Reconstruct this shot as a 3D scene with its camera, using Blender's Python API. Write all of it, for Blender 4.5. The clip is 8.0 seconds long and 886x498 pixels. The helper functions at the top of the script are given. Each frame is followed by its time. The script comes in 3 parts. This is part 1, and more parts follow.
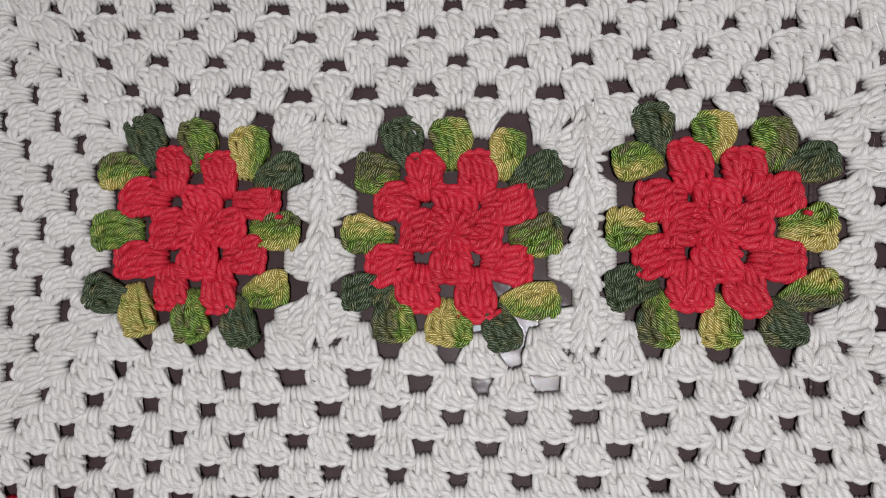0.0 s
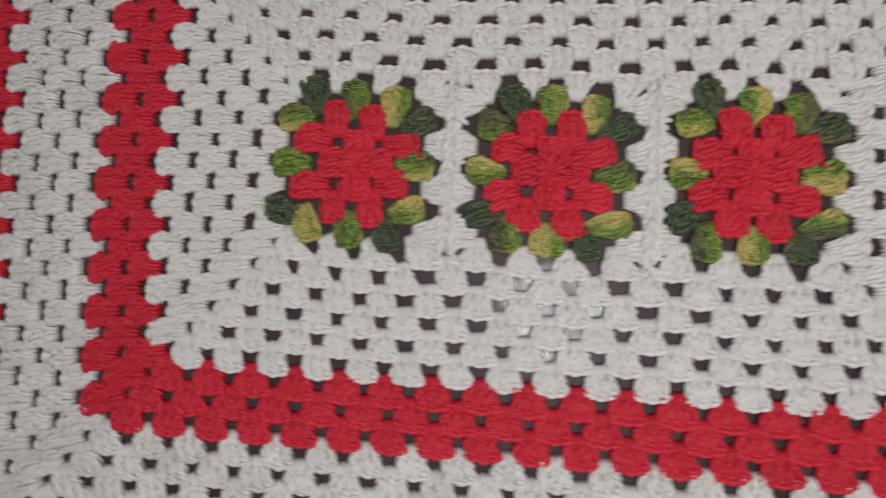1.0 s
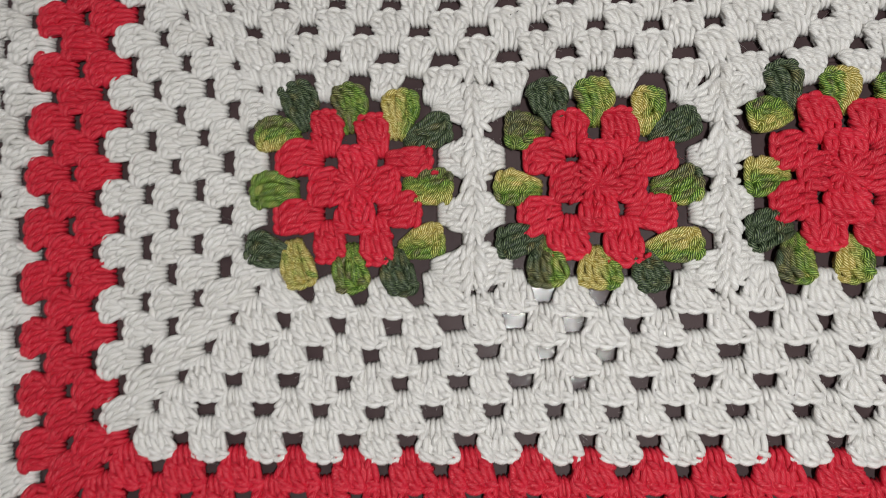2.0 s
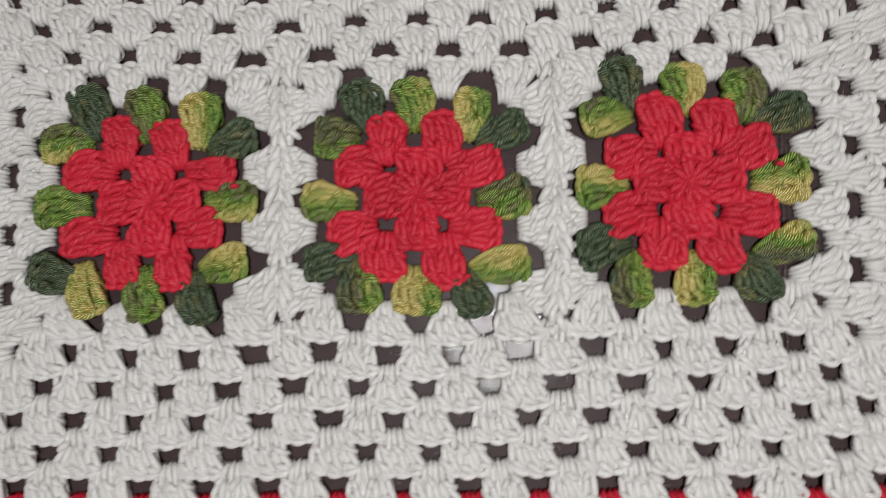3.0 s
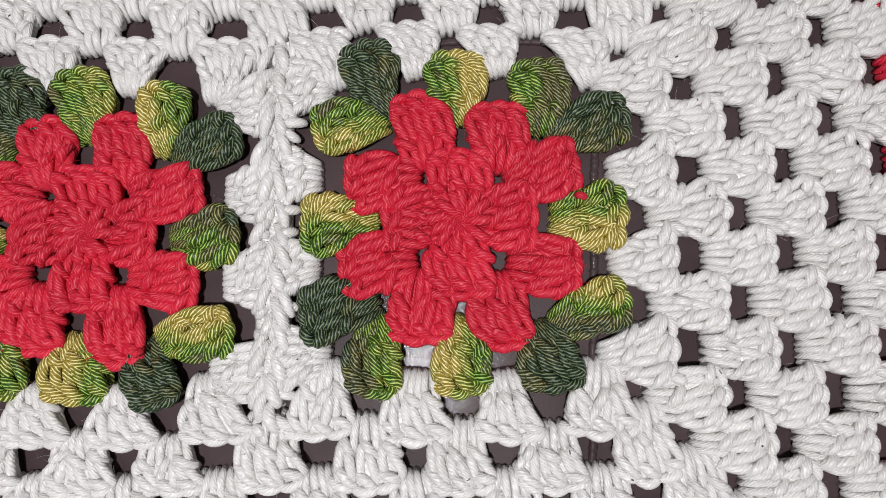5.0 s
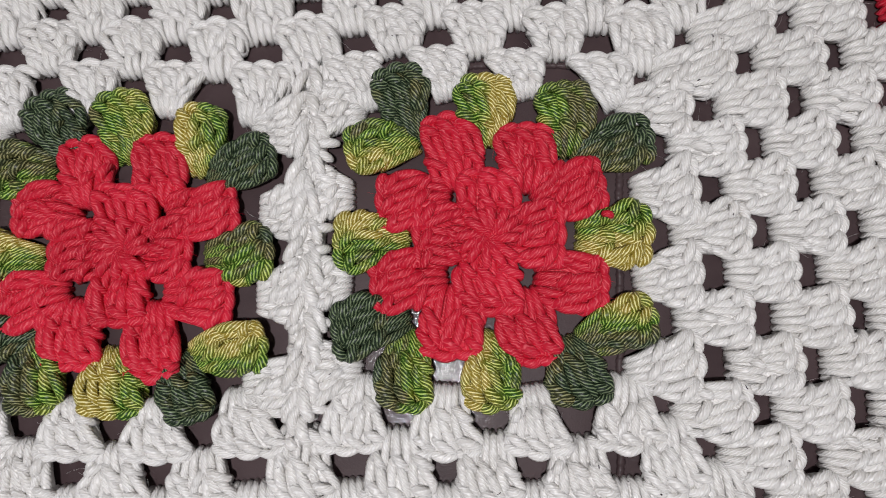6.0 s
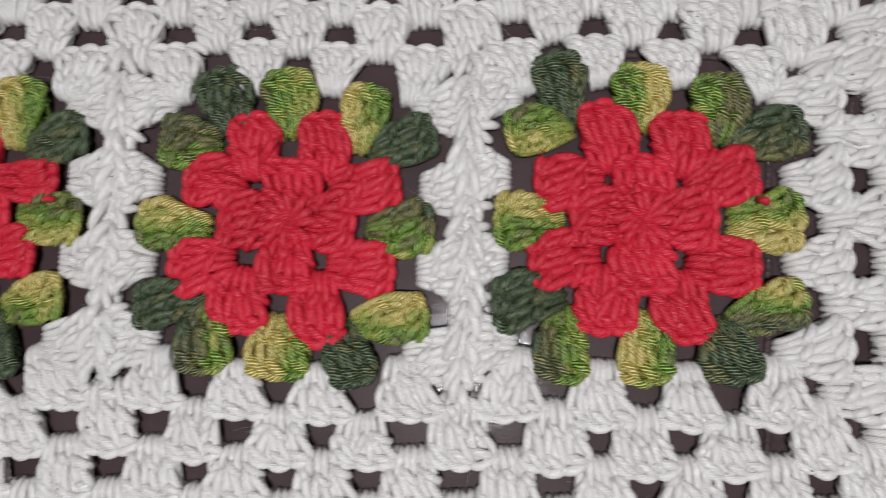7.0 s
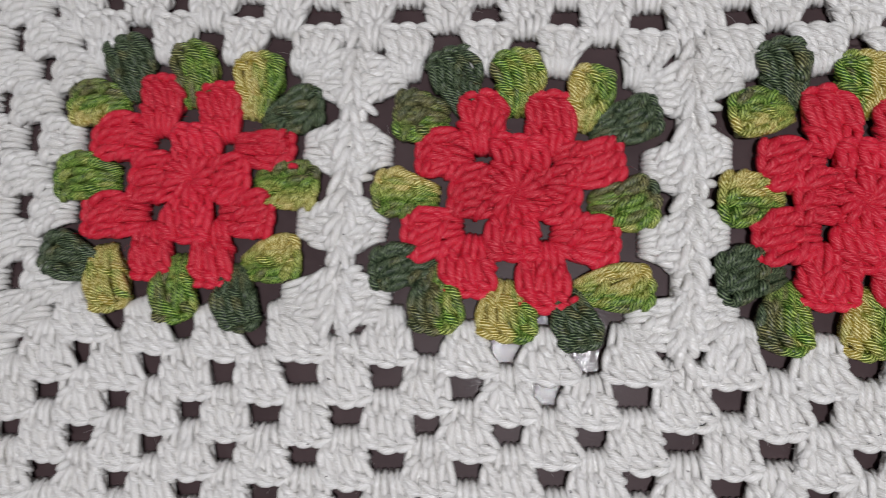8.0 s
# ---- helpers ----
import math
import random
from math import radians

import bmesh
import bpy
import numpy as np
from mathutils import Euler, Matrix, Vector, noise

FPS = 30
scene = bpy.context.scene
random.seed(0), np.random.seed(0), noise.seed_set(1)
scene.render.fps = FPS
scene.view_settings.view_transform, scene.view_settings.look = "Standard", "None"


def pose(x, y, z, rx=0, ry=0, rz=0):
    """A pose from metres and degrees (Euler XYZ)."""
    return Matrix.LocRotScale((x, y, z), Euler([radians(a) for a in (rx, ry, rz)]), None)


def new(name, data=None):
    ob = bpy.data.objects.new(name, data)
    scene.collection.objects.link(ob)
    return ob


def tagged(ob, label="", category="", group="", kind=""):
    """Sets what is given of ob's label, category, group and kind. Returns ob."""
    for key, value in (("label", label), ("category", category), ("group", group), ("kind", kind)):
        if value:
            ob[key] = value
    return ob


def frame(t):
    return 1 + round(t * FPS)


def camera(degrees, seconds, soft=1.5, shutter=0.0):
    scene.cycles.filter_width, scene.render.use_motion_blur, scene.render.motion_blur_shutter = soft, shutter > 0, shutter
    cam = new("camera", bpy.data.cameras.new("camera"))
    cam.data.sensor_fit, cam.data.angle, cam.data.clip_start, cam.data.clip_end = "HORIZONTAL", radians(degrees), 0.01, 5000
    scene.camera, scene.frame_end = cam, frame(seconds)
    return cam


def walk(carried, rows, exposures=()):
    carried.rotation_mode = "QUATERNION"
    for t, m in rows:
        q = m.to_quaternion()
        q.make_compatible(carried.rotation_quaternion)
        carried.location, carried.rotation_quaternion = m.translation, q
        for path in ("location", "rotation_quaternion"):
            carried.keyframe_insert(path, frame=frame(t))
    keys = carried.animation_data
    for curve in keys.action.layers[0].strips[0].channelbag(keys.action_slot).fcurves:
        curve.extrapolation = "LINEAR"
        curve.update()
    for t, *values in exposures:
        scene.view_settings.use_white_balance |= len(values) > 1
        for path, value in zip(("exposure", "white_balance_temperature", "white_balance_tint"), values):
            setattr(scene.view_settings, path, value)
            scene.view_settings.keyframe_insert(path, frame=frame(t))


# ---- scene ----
cam = camera(75.0, 8.0, soft=1.0, shutter=0.4)
# seconds, eye (m), turn (degrees)
PATH = [
    (0.0, 0.0168, -0.0218, 0.1961, 5.04, 5.07, 1.49),
    (0.2, 0.0162, -0.0237, 0.2004, 4.46, 5.08, 1.50),
    (0.5, 0.0197, -0.0344, 0.2230, 3.68, 5.65, 1.60),
    (0.8, 0.0065, -0.0543, 0.2590, 4.20, 5.16, 5.33),
    (1.0, -0.0158, -0.0551, 0.2605, 4.48, 5.87, 4.08),
    (1.2, -0.0421, -0.0607, 0.2494, 4.16, 5.66, 2.16),
    (2.3, -0.0377, -0.0374, 0.2018, 5.29, 3.34, -1.36),
    (2.5, -0.0112, -0.0386, 0.1942, 4.71, 3.31, -2.74),
    (2.7, 0.0096, -0.0396, 0.1895, 4.75, 4.37, -2.69),
    (3.0, 0.0208, -0.0320, 0.1872, 4.75, 3.28, -0.52),
    (3.3, 0.0403, -0.0188, 0.1764, 5.51, 5.48, 0.57),
    (3.5, 0.0505, -0.0138, 0.1674, 6.26, 3.59, 0.87),
    (3.7, 0.0683, -0.0153, 0.1535, 5.48, 2.85, -0.45),
    (4.0, 0.0849, -0.0145, 0.1361, 4.66, 2.57, -0.99),
    (4.2, 0.0878, -0.0100, 0.1314, 4.22, 2.47, 0.18),
    (5.5, 0.0904, -0.0144, 0.1311, 5.16, 2.70, -0.24),
    (5.8, 0.0867, -0.0134, 0.1326, 5.94, 3.28, -0.08),
    (6.0, 0.0841, -0.0133, 0.1345, 6.16, 2.70, -0.00),
    (6.3, 0.0796, -0.0147, 0.1365, 6.14, 2.76, -0.05),
    (6.5, 0.0762, -0.0152, 0.1377, 6.06, 2.62, 0.23),
    (6.8, 0.0615, -0.0181, 0.1396, 6.07, 2.70, 1.04),
    (7.0, 0.0492, -0.0195, 0.1416, 6.16, 3.26, 1.99),
    (7.2, 0.0381, -0.0217, 0.1437, 6.63, 3.51, 2.78),
    (7.5, 0.0228, -0.0240, 0.1462, 6.23, 4.70, 2.98),
    (7.8, 0.0087, -0.0277, 0.1484, 5.72, 5.10, 3.54),
    (8.0, -0.0010, -0.0291, 0.1528, 5.83, 5.21, 4.11),
]
walk(cam, [(t, pose(*row)) for t, *row in PATH], exposures=[
    (0.0, -0.10, 6500, 10), (0.2, -0.16, 6520, 10), (0.5, -0.38, 6560, 9), (0.8, -0.40, 6600, 9), (1.0, -0.29, 6640, 9), (1.2, -0.12, 6650, 8), (2.5, -0.01, 6700, 5), (2.8, -0.12, 6640, 7),
    (3.0, -0.12, 6620, 7), (3.5, 0.10, 6500, 9), (4.0, 0.25, 6500, 10), (5.5, 0.06, 6500, 10), (5.8, 0.0, 6500, 10), (6.5, -0.02, 6480, 10), (8.0, -0.10, 6380, 9)])

# ---- light: one small stand-in lamp over the blanket in a plain closed room ----
world = bpy.data.worlds.new("world")
scene.world = world
world.use_nodes = True
world.node_tree.nodes["Background"].inputs["Color"].default_value = (0.8, 0.85, 1.0, 1)
world.node_tree.nodes["Background"].inputs["Strength"].default_value = 0.0
# fixed here in place of a flash carried along with the camera
lamp = new("flash_stand_in_lamp", bpy.data.lights.new("flash_stand_in_lamp", "POINT"))
lamp.data.energy = 7.55
lamp.data.color = (1.0, 0.985, 1.01)
lamp.data.shadow_soft_size = 0.011
lamp.location = (0.048, -0.076, 0.5)

# ---- materials ----


def material(name):
    m = bpy.data.materials.new(name)
    m.use_nodes = True
    nt = m.node_tree
    return m, nt, nt.nodes["Principled BSDF"]


def node(nt, kind, **values):
    n = nt.nodes.new(kind)
    for key, value in values.items():
        n.inputs[key].default_value = value
    return n


def math_node(nt, op, a, b=None):
    n = nt.nodes.new("ShaderNodeMath")
    n.operation = op
    for i, v in enumerate((a, b)):
        if v is None:
            continue
        if isinstance(v, (int, float)):
            n.inputs[i].default_value = v
        else:
            nt.links.new(v, n.inputs[i])
    return n.outputs[0]


def ply_height(nt, plies, lay, uneven):
    """Ridges of the twisted plies, from the strand's own length (metres) and turn."""
    uv = nt.nodes.new("ShaderNodeUVMap")
    uv.uv_map = "strand"
    sep = nt.nodes.new("ShaderNodeSeparateXYZ")
    nt.links.new(uv.outputs[0], sep.inputs[0])
    along = math_node(nt, "DIVIDE", sep.outputs[0], lay)
    turn = math_node(nt, "ADD", along, math_node(nt, "MULTIPLY", sep.outputs[1], 1.0))
    coord = nt.nodes.new("ShaderNodeTexCoord")
    waver = node(nt, "ShaderNodeTexNoise", Scale=450.0, Detail=1.0)
    nt.links.new(coord.outputs["Object"], waver.inputs["Vector"])
    turn = math_node(nt, "ADD", turn, math_node(nt, "MULTIPLY", waver.outputs["Fac"], uneven))
    phase = math_node(nt, "MULTIPLY", turn, 2 * math.pi * plies)
    ridge = math_node(nt, "MULTIPLY_ADD", math_node(nt, "SINE", phase), 0.5)
    ridge.node.inputs[2].default_value = 0.5
    return ridge, sep.outputs[0]


def yarn(name, colour, dark, light, rough=0.42, dyed=False, relief=0.00012, plies=9, lay=0.0085, sheen=0.12, depth=0.0, gloss=0.5, uneven=0.12, fuzz=0.8, ridge=None, strength=1.0, thin=0.64, edge=17.0):
    """Twisted cotton yarn. colour: plain; dyed: variegated from dark to light by the dye layer; ridge: colour of the
    glint painted on the plies.
    """
    m, nt, b = material(name)
    height, along = ply_height(nt, plies, lay, uneven)
    coord = nt.nodes.new("ShaderNodeTexCoord")
    fibre = node(nt, "ShaderNodeTexNoise", Scale=1500.0, Detail=4.0)
    stain = node(nt, "ShaderNodeTexNoise", Scale=60.0, Detail=3.0)
    nt.links.new(coord.outputs["Object"], fibre.inputs["Vector"])
    nt.links.new(coord.outputs["Object"], stain.inputs["Vector"])
    total = math_node(nt, "ADD", math_node(nt, "MULTIPLY", height, 1.0), math_node(nt, "MULTIPLY", fibre.outputs["Fac"], fuzz))
    bump = node(nt, "ShaderNodeBump", Strength=0.7, Distance=relief)
    nt.links.new(total, bump.inputs["Height"])
    nt.links.new(bump.outputs[0], b.inputs["Normal"])
    ramp = nt.nodes.new("ShaderNodeValToRGB")
    e = ramp.color_ramp.elements
    # glints painted into the colour along the ply tops, broken up by noise
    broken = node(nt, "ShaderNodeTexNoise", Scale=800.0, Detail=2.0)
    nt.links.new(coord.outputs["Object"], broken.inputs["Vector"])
    glint = math_node(nt, "MULTIPLY", math_node(nt, "SUBTRACT", height, thin), math_node(nt, "MULTIPLY", math_node(nt, "SUBTRACT", broken.outputs["Fac"], 0.32), edge))
    glint.node.use_clamp = True
    glint_mix = nt.nodes.new("ShaderNodeMix")
    glint_mix.data_type = "RGBA"
    nt.links.new(math_node(nt, "MULTIPLY", glint, strength), glint_mix.inputs["Factor"])
    nt.links.new(ramp.outputs[0], glint_mix.inputs[6])
    if dyed:
        dye = nt.nodes.new("ShaderNodeUVMap")
        dye.uv_map = "dye"
        tone = nt.nodes.new("ShaderNodeSeparateXYZ")
        nt.links.new(dye.outputs[0], tone.inputs[0])
        wob = node(nt, "ShaderNodeTexNoise", Scale=150.0, Detail=2.0)
        nt.links.new(coord.outputs["Object"], wob.inputs["Vector"])
        run = node(nt, "ShaderNodeTexNoise", Scale=110.0, Detail=1.0)
        line = nt.nodes.new("ShaderNodeCombineXYZ")
        nt.links.new(along, line.inputs[0])
        nt.links.new(line.outputs[0], run.inputs["Vector"])
        dip = math_node(nt, "MULTIPLY", math_node(nt, "SUBTRACT", run.outputs["Fac"], 0.5), 1.1)
        t = math_node(nt, "ADD", math_node(nt, "ADD", tone.outputs[0], dip), math_node(nt, "MULTIPLY", math_node(nt, "SUBTRACT", wob.outputs["Fac"], 0.5), 0.3))
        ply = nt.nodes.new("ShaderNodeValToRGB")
        # dyed ground of the yarn, and its paler plies with their glint painted in
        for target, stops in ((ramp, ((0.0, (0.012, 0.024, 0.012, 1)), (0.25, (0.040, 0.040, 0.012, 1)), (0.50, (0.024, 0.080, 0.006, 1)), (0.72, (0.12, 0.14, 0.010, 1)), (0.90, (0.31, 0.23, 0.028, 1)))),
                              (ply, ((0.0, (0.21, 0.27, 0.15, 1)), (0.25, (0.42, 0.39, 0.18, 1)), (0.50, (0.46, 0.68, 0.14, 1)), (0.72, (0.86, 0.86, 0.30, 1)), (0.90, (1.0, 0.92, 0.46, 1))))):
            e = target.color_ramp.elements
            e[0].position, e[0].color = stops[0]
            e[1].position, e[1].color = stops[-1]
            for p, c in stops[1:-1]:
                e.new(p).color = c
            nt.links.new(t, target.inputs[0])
        nt.links.new(ply.outputs[0], glint_mix.inputs[7])
    else:
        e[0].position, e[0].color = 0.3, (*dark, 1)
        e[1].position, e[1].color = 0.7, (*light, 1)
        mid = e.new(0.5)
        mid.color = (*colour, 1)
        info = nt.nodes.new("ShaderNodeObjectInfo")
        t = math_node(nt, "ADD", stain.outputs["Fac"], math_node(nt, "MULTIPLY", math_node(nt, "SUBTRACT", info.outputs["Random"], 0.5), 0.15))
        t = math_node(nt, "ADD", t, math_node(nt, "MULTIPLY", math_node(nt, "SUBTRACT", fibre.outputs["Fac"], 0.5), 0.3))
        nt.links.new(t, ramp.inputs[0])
        glint_mix.inputs[7].default_value = (*ridge, 1)
    nt.links.new(glint_mix.outputs[2], b.inputs["Base Color"])
    b.inputs["Roughness"].default_value = rough
    b.inputs["Specular IOR Level"].default_value = gloss
    b.inputs["Sheen Weight"].default_value = sheen
    b.inputs["Subsurface Weight"].default_value = depth
    b.inputs["Subsurface Radius"].default_value = (1.0, 1.0, 0.95) if colour and colour[1] > 0.5 else (1.0, 0.12, 0.15)
    b.inputs["Subsurface Scale"].default_value = 0.0018
    b.inputs["Sheen Roughness"].default_value = 0.5
    return m


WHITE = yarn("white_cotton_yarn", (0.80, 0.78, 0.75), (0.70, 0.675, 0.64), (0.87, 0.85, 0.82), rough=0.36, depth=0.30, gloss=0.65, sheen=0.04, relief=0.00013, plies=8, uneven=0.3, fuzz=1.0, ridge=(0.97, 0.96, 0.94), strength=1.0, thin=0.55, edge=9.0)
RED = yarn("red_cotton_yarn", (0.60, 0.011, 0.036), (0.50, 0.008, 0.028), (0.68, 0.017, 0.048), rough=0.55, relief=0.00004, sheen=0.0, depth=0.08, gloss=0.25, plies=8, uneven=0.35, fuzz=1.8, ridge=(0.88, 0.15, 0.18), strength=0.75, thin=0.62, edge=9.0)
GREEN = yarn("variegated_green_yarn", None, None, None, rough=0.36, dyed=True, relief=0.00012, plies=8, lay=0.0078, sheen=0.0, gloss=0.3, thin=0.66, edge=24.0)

LEATHER, nt, b = material("dark_brown_leatherette")
coord = nt.nodes.new("ShaderNodeTexCoord")
grain = nt.nodes.new("ShaderNodeTexVoronoi")
grain.inputs["Scale"].default_value = 2600.0
nt.links.new(coord.outputs["Object"], grain.inputs["Vector"])
soft = node(nt, "ShaderNodeTexNoise", Scale=55.0, Detail=4.0)
nt.links.new(coord.outputs["Object"], soft.inputs["Vector"])
h = math_node(nt, "ADD", math_node(nt, "MULTIPLY", grain.outputs["Distance"], 1.1), math_node(nt, "MULTIPLY", soft.outputs["Fac"], 0.9))
bump = node(nt, "ShaderNodeBump", Strength=0.35, Distance=0.00006)
nt.links.new(h, bump.inputs["Height"])
nt.links.new(bump.outputs[0], b.inputs["Normal"])
ramp = nt.nodes.new("ShaderNodeValToRGB")
ramp.color_ramp.elements[0].position, ramp.color_ramp.elements[0].color = 0.35, (0.054, 0.035, 0.037, 1)
ramp.color_ramp.elements[1].position, ramp.color_ramp.elements[1].color = 0.68, (0.080, 0.054, 0.056, 1)
nt.links.new(soft.outputs["Fac"], ramp.inputs[0])
nt.links.new(ramp.outputs[0], b.inputs["Base Color"])
b.inputs["Roughness"].default_value = 0.42
b.inputs["Specular IOR Level"].default_value = 0.12
b.inputs["Coat Weight"].default_value = 0.27
b.inputs["Coat Roughness"].default_value = 0.08
nt.links.new(bump.outputs[0], b.inputs["Coat Normal"])

BOUNCE_WHITE, nt, b = material("bounce_white")
coord = nt.nodes.new("ShaderNodeTexCoord")
n = node(nt, "ShaderNodeTexNoise", Scale=6.0, Detail=6.0)
nt.links.new(coord.outputs["Object"], n.inputs["Vector"])
ramp = nt.nodes.new("ShaderNodeValToRGB")
ramp.color_ramp.elements[0].color, ramp.color_ramp.elements[1].color = (0.80, 0.79, 0.78, 1), (0.86, 0.85, 0.84, 1)
nt.links.new(n.outputs["Fac"], ramp.inputs[0])
nt.links.new(ramp.outputs[0], b.inputs["Base Color"])
b.inputs["Roughness"].default_value = 0.9

# ---- the room: floor, with unseen walls and ceiling added round it ----


def box(name, x0, x1, y0, y1, z0, z1, mat, label, category):
    bm = bmesh.new()
    bmesh.ops.create_cube(bm, size=1.0, matrix=Matrix.Translation(((x0 + x1) / 2, (y0 + y1) / 2, (z0 + z1) / 2)) @ Matrix.Diagonal((x1 - x0, y1 - y0, z1 - z0, 1)))
    me = bpy.data.meshes.new(name)
    bm.to_mesh(me)
    bm.free()
    me.materials.append(mat)
    return tagged(new(name, me), label, category, kind="structure")


box("floor", -1.3, 1.3, -1.3, 1.3, -0.1, 0.0, LEATHER, "dark brown glossy grained surface under the crochet blanket", "floor")
# added out of view, close and white, to bounce lamp light onto the blanket
box("bounce_wall_north", -1.3, 1.3, 1.2, 1.3, 0.0, 2.0, BOUNCE_WHITE, "plain white unseen wall added to bounce light", "wall")
box("bounce_wall_south", -1.3, 1.3, -1.3, -1.2, 0.0, 2.0, BOUNCE_WHITE, "plain white unseen wall added to bounce light", "wall")
box("bounce_wall_west", -1.3, -1.2, -1.2, 1.2, 0.0, 2.0, BOUNCE_WHITE, "plain white unseen wall added to bounce light", "wall")
box("bounce_wall_east", 1.2, 1.3, -1.2, 1.2, 0.0, 2.0, BOUNCE_WHITE, "plain white unseen wall added to bounce light", "wall")
box("ceiling", -1.3, 1.3, -1.3, 1.3, 2.0, 2.1, BOUNCE_WHITE, "plain white unseen ceiling added to bounce light", "ceiling")



def seam(x0, y0, x1, y1, phase):
    """A puckered welt where two panels of the grained surface are sewn together."""
    n, sides = 260, 10
    run = Vector((x1 - x0, y1 - y0, 0))
    aside = Vector((-run.y, run.x, 0)).normalized()
    bm = bmesh.new()
    rings = []
    for i in range(n + 1):
        pucker = math.sin(1.9 * i + phase) * math.sin(0.37 * i + 2 * phase) + 0.5 * math.sin(0.83 * i)
        r = 0.00062 + 0.00011 * pucker
        middle = Vector((x0, y0, 0.0001)) + run * (i / n) + aside * 0.00012 * math.sin(0.29 * i + phase)
        rings.append([bm.verts.new(middle + aside * 1.5 * r * math.cos(a) + Vector((0, 0, r * math.sin(a)))) for a in (2 * math.pi * k / sides for k in range(sides))])
    for a, b in zip(rings, rings[1:]):
        for k in range(sides):
            bm.faces.new((a[k], a[(k + 1) % sides], b[(k + 1) % sides], b[k])).smooth = True
    bm.faces.new(rings[0])
    bm.faces.new(rings[-1])
    bmesh.ops.recalc_face_normals(bm, faces=bm.faces)
    me = bpy.data.meshes.new("seam")
    bm.to_mesh(me)
    bm.free()
    me.materials.append(LEATHER)
    return tagged(new("seam", me), "thin puckered seam in the glossy dark brown surface", "trim", kind="structure")


seam(0.020, 0.0467, 0.1190, 0.0453, 0.4)
seam(0.1172, -0.050, 0.1198, 0.0445, 1.3)

# ---- plan of the blanket, in millimetres ----
# A strip of three flower squares, with rounds of three-stitch clusters worked round it.
# Round k has 8 + k clusters on each long side and k on each short one; between them lie holes.
LAST = 19
INWARD = {"S": (0, 1), "N": (0, -1), "W": (1, 0), "E": (-1, 0)}
# per side: terms of the place along and across the side
ALONG = {
    "S": (3.027, 1.042, 21.328, -0.09, -0.04, 0.003, -0.255, -0.707, -2.296, -0.535),
    "N": (2.817, -0.6, 21.765, -0.20, -0.147, 0.010, -0.328, -0.411, -2.394, 0.055),
    "W": (-0.251, -0.574, 20.15, 0.072, 0.008, 0.0),
    "E": (4.876, 0.307, 19.666, 0.08, -0.096, 0.010),
}
ACROSS = {
    "S": (-50.07, -10.064, 0.25, 0.013, -0.015, 0.0, -0.945, -0.316, 0.7, 2.738),
    "N": (50.016, 10.3, 0.365, -0.05, 0.10, -0.008, 0.654, -0.718, -1.232, -2.0),
    "W": (-136.335, -10.129, 0.444, -0.107, 0.425, -0.039),
    "E": (139.7, 10.15, 0.094, -0.042, -0.43, 0.026),
}


def count(side, k):
    return 8 + k if side in "SN" else k


def hole(side, k, i):
    """The hole i (from the west or the south) among the clusters of round k."""
    u = i - (count(side, k) - 2) / 2
    K = k - 5
    e = math.exp(-K / 3)
    terms = (1, K, u, u * K, u * u, u * u * K, e * math.cos(math.pi * u / 2), e * math.sin(math.pi * u / 2), e * u ** 3 / 100, e * u ** 4 / 1000)
    along = sum(c * t for c, t in zip(ALONG[side], terms))
    across = sum(c * t for c, t in zip(ACROSS[side], terms))
    if side == "S":
        # the south-east corner is drawn out a little
        along += 4.0 * math.exp(-K / 1.5) * min(max((u - 3) / 1.3, 0), 1)
        across -= 2.2 * math.exp(-K / 2) * min(max(u - 4.5, 0), 1)
    return np.array((along, across) if side in "SN" else (across, along))


def corner(ew, ns, k):
    a = hole(ns, k, 0 if ew == "W" else count(ns, k) - 2)
    b = hole(ew, k, 0 if ns == "S" else k - 2)
    return (a + b) / 2 + 1.2 * np.array((INWARD[ew][0], INWARD[ns][1]))


# the flower squares: middle and width
SQUARES = [((-88.4, 0.2), 0.97), ((1.5, 0.3), 0.99), ((89.0, 3.6), 0.97)]
JOINS = (-43.0, 46.3)


# petals and leaves of each flower: foot and head from the middle of its square, and half width; S, E, N, W sides, from the west or the south
FIRST_PETALS = (
    (-8.5, -12.4, -7.3, -27.3, 5.9), (8.2, -10.6, 10.4, -28.4, 5.8), (10.2, -9.2, 25.2, -9.5, 6.7), (12.6, 9.5, 29.2, 9.9, 5.4),
    (-9.2, 12.3, -10.0, 28.1, 5.9), (9.8, 11.5, 7.4, 26.5, 6.1), (-10.7, -10.9, -27.4, -11.9, 6.3), (-11.3, 9.8, -27.4, 11.3, 6.5),
)
FIRST_LEAVES = (
    (-21.6, -20.7, -17.6, -37.0, 5.9), (-0.3, -22.2, 0.9, -38.7, 5.9), (16.9, -23.8, 20.2, -39.7, 5.9), (19.3, -23.4, 34.3, -19.0, 5.7),
    (20.3, -0.5, 37.5, -0.4, 7.0), (20.9, 17.0, 36.8, 22.6, 6.0), (-16.8, 24.3, -23.1, 39.3, 6.5), (-0.1, 22.5, -1.7, 38.5, 6.2),
    (17.0, 19.6, 19.4, 35.9, 6.8), (-23.3, -25.7, -38.1, -21.8, 6.2), (-21.7, -0.5, -37.1, -1.6, 6.8), (-21.7, 22.2, -35.8, 19.4, 6.4),
)
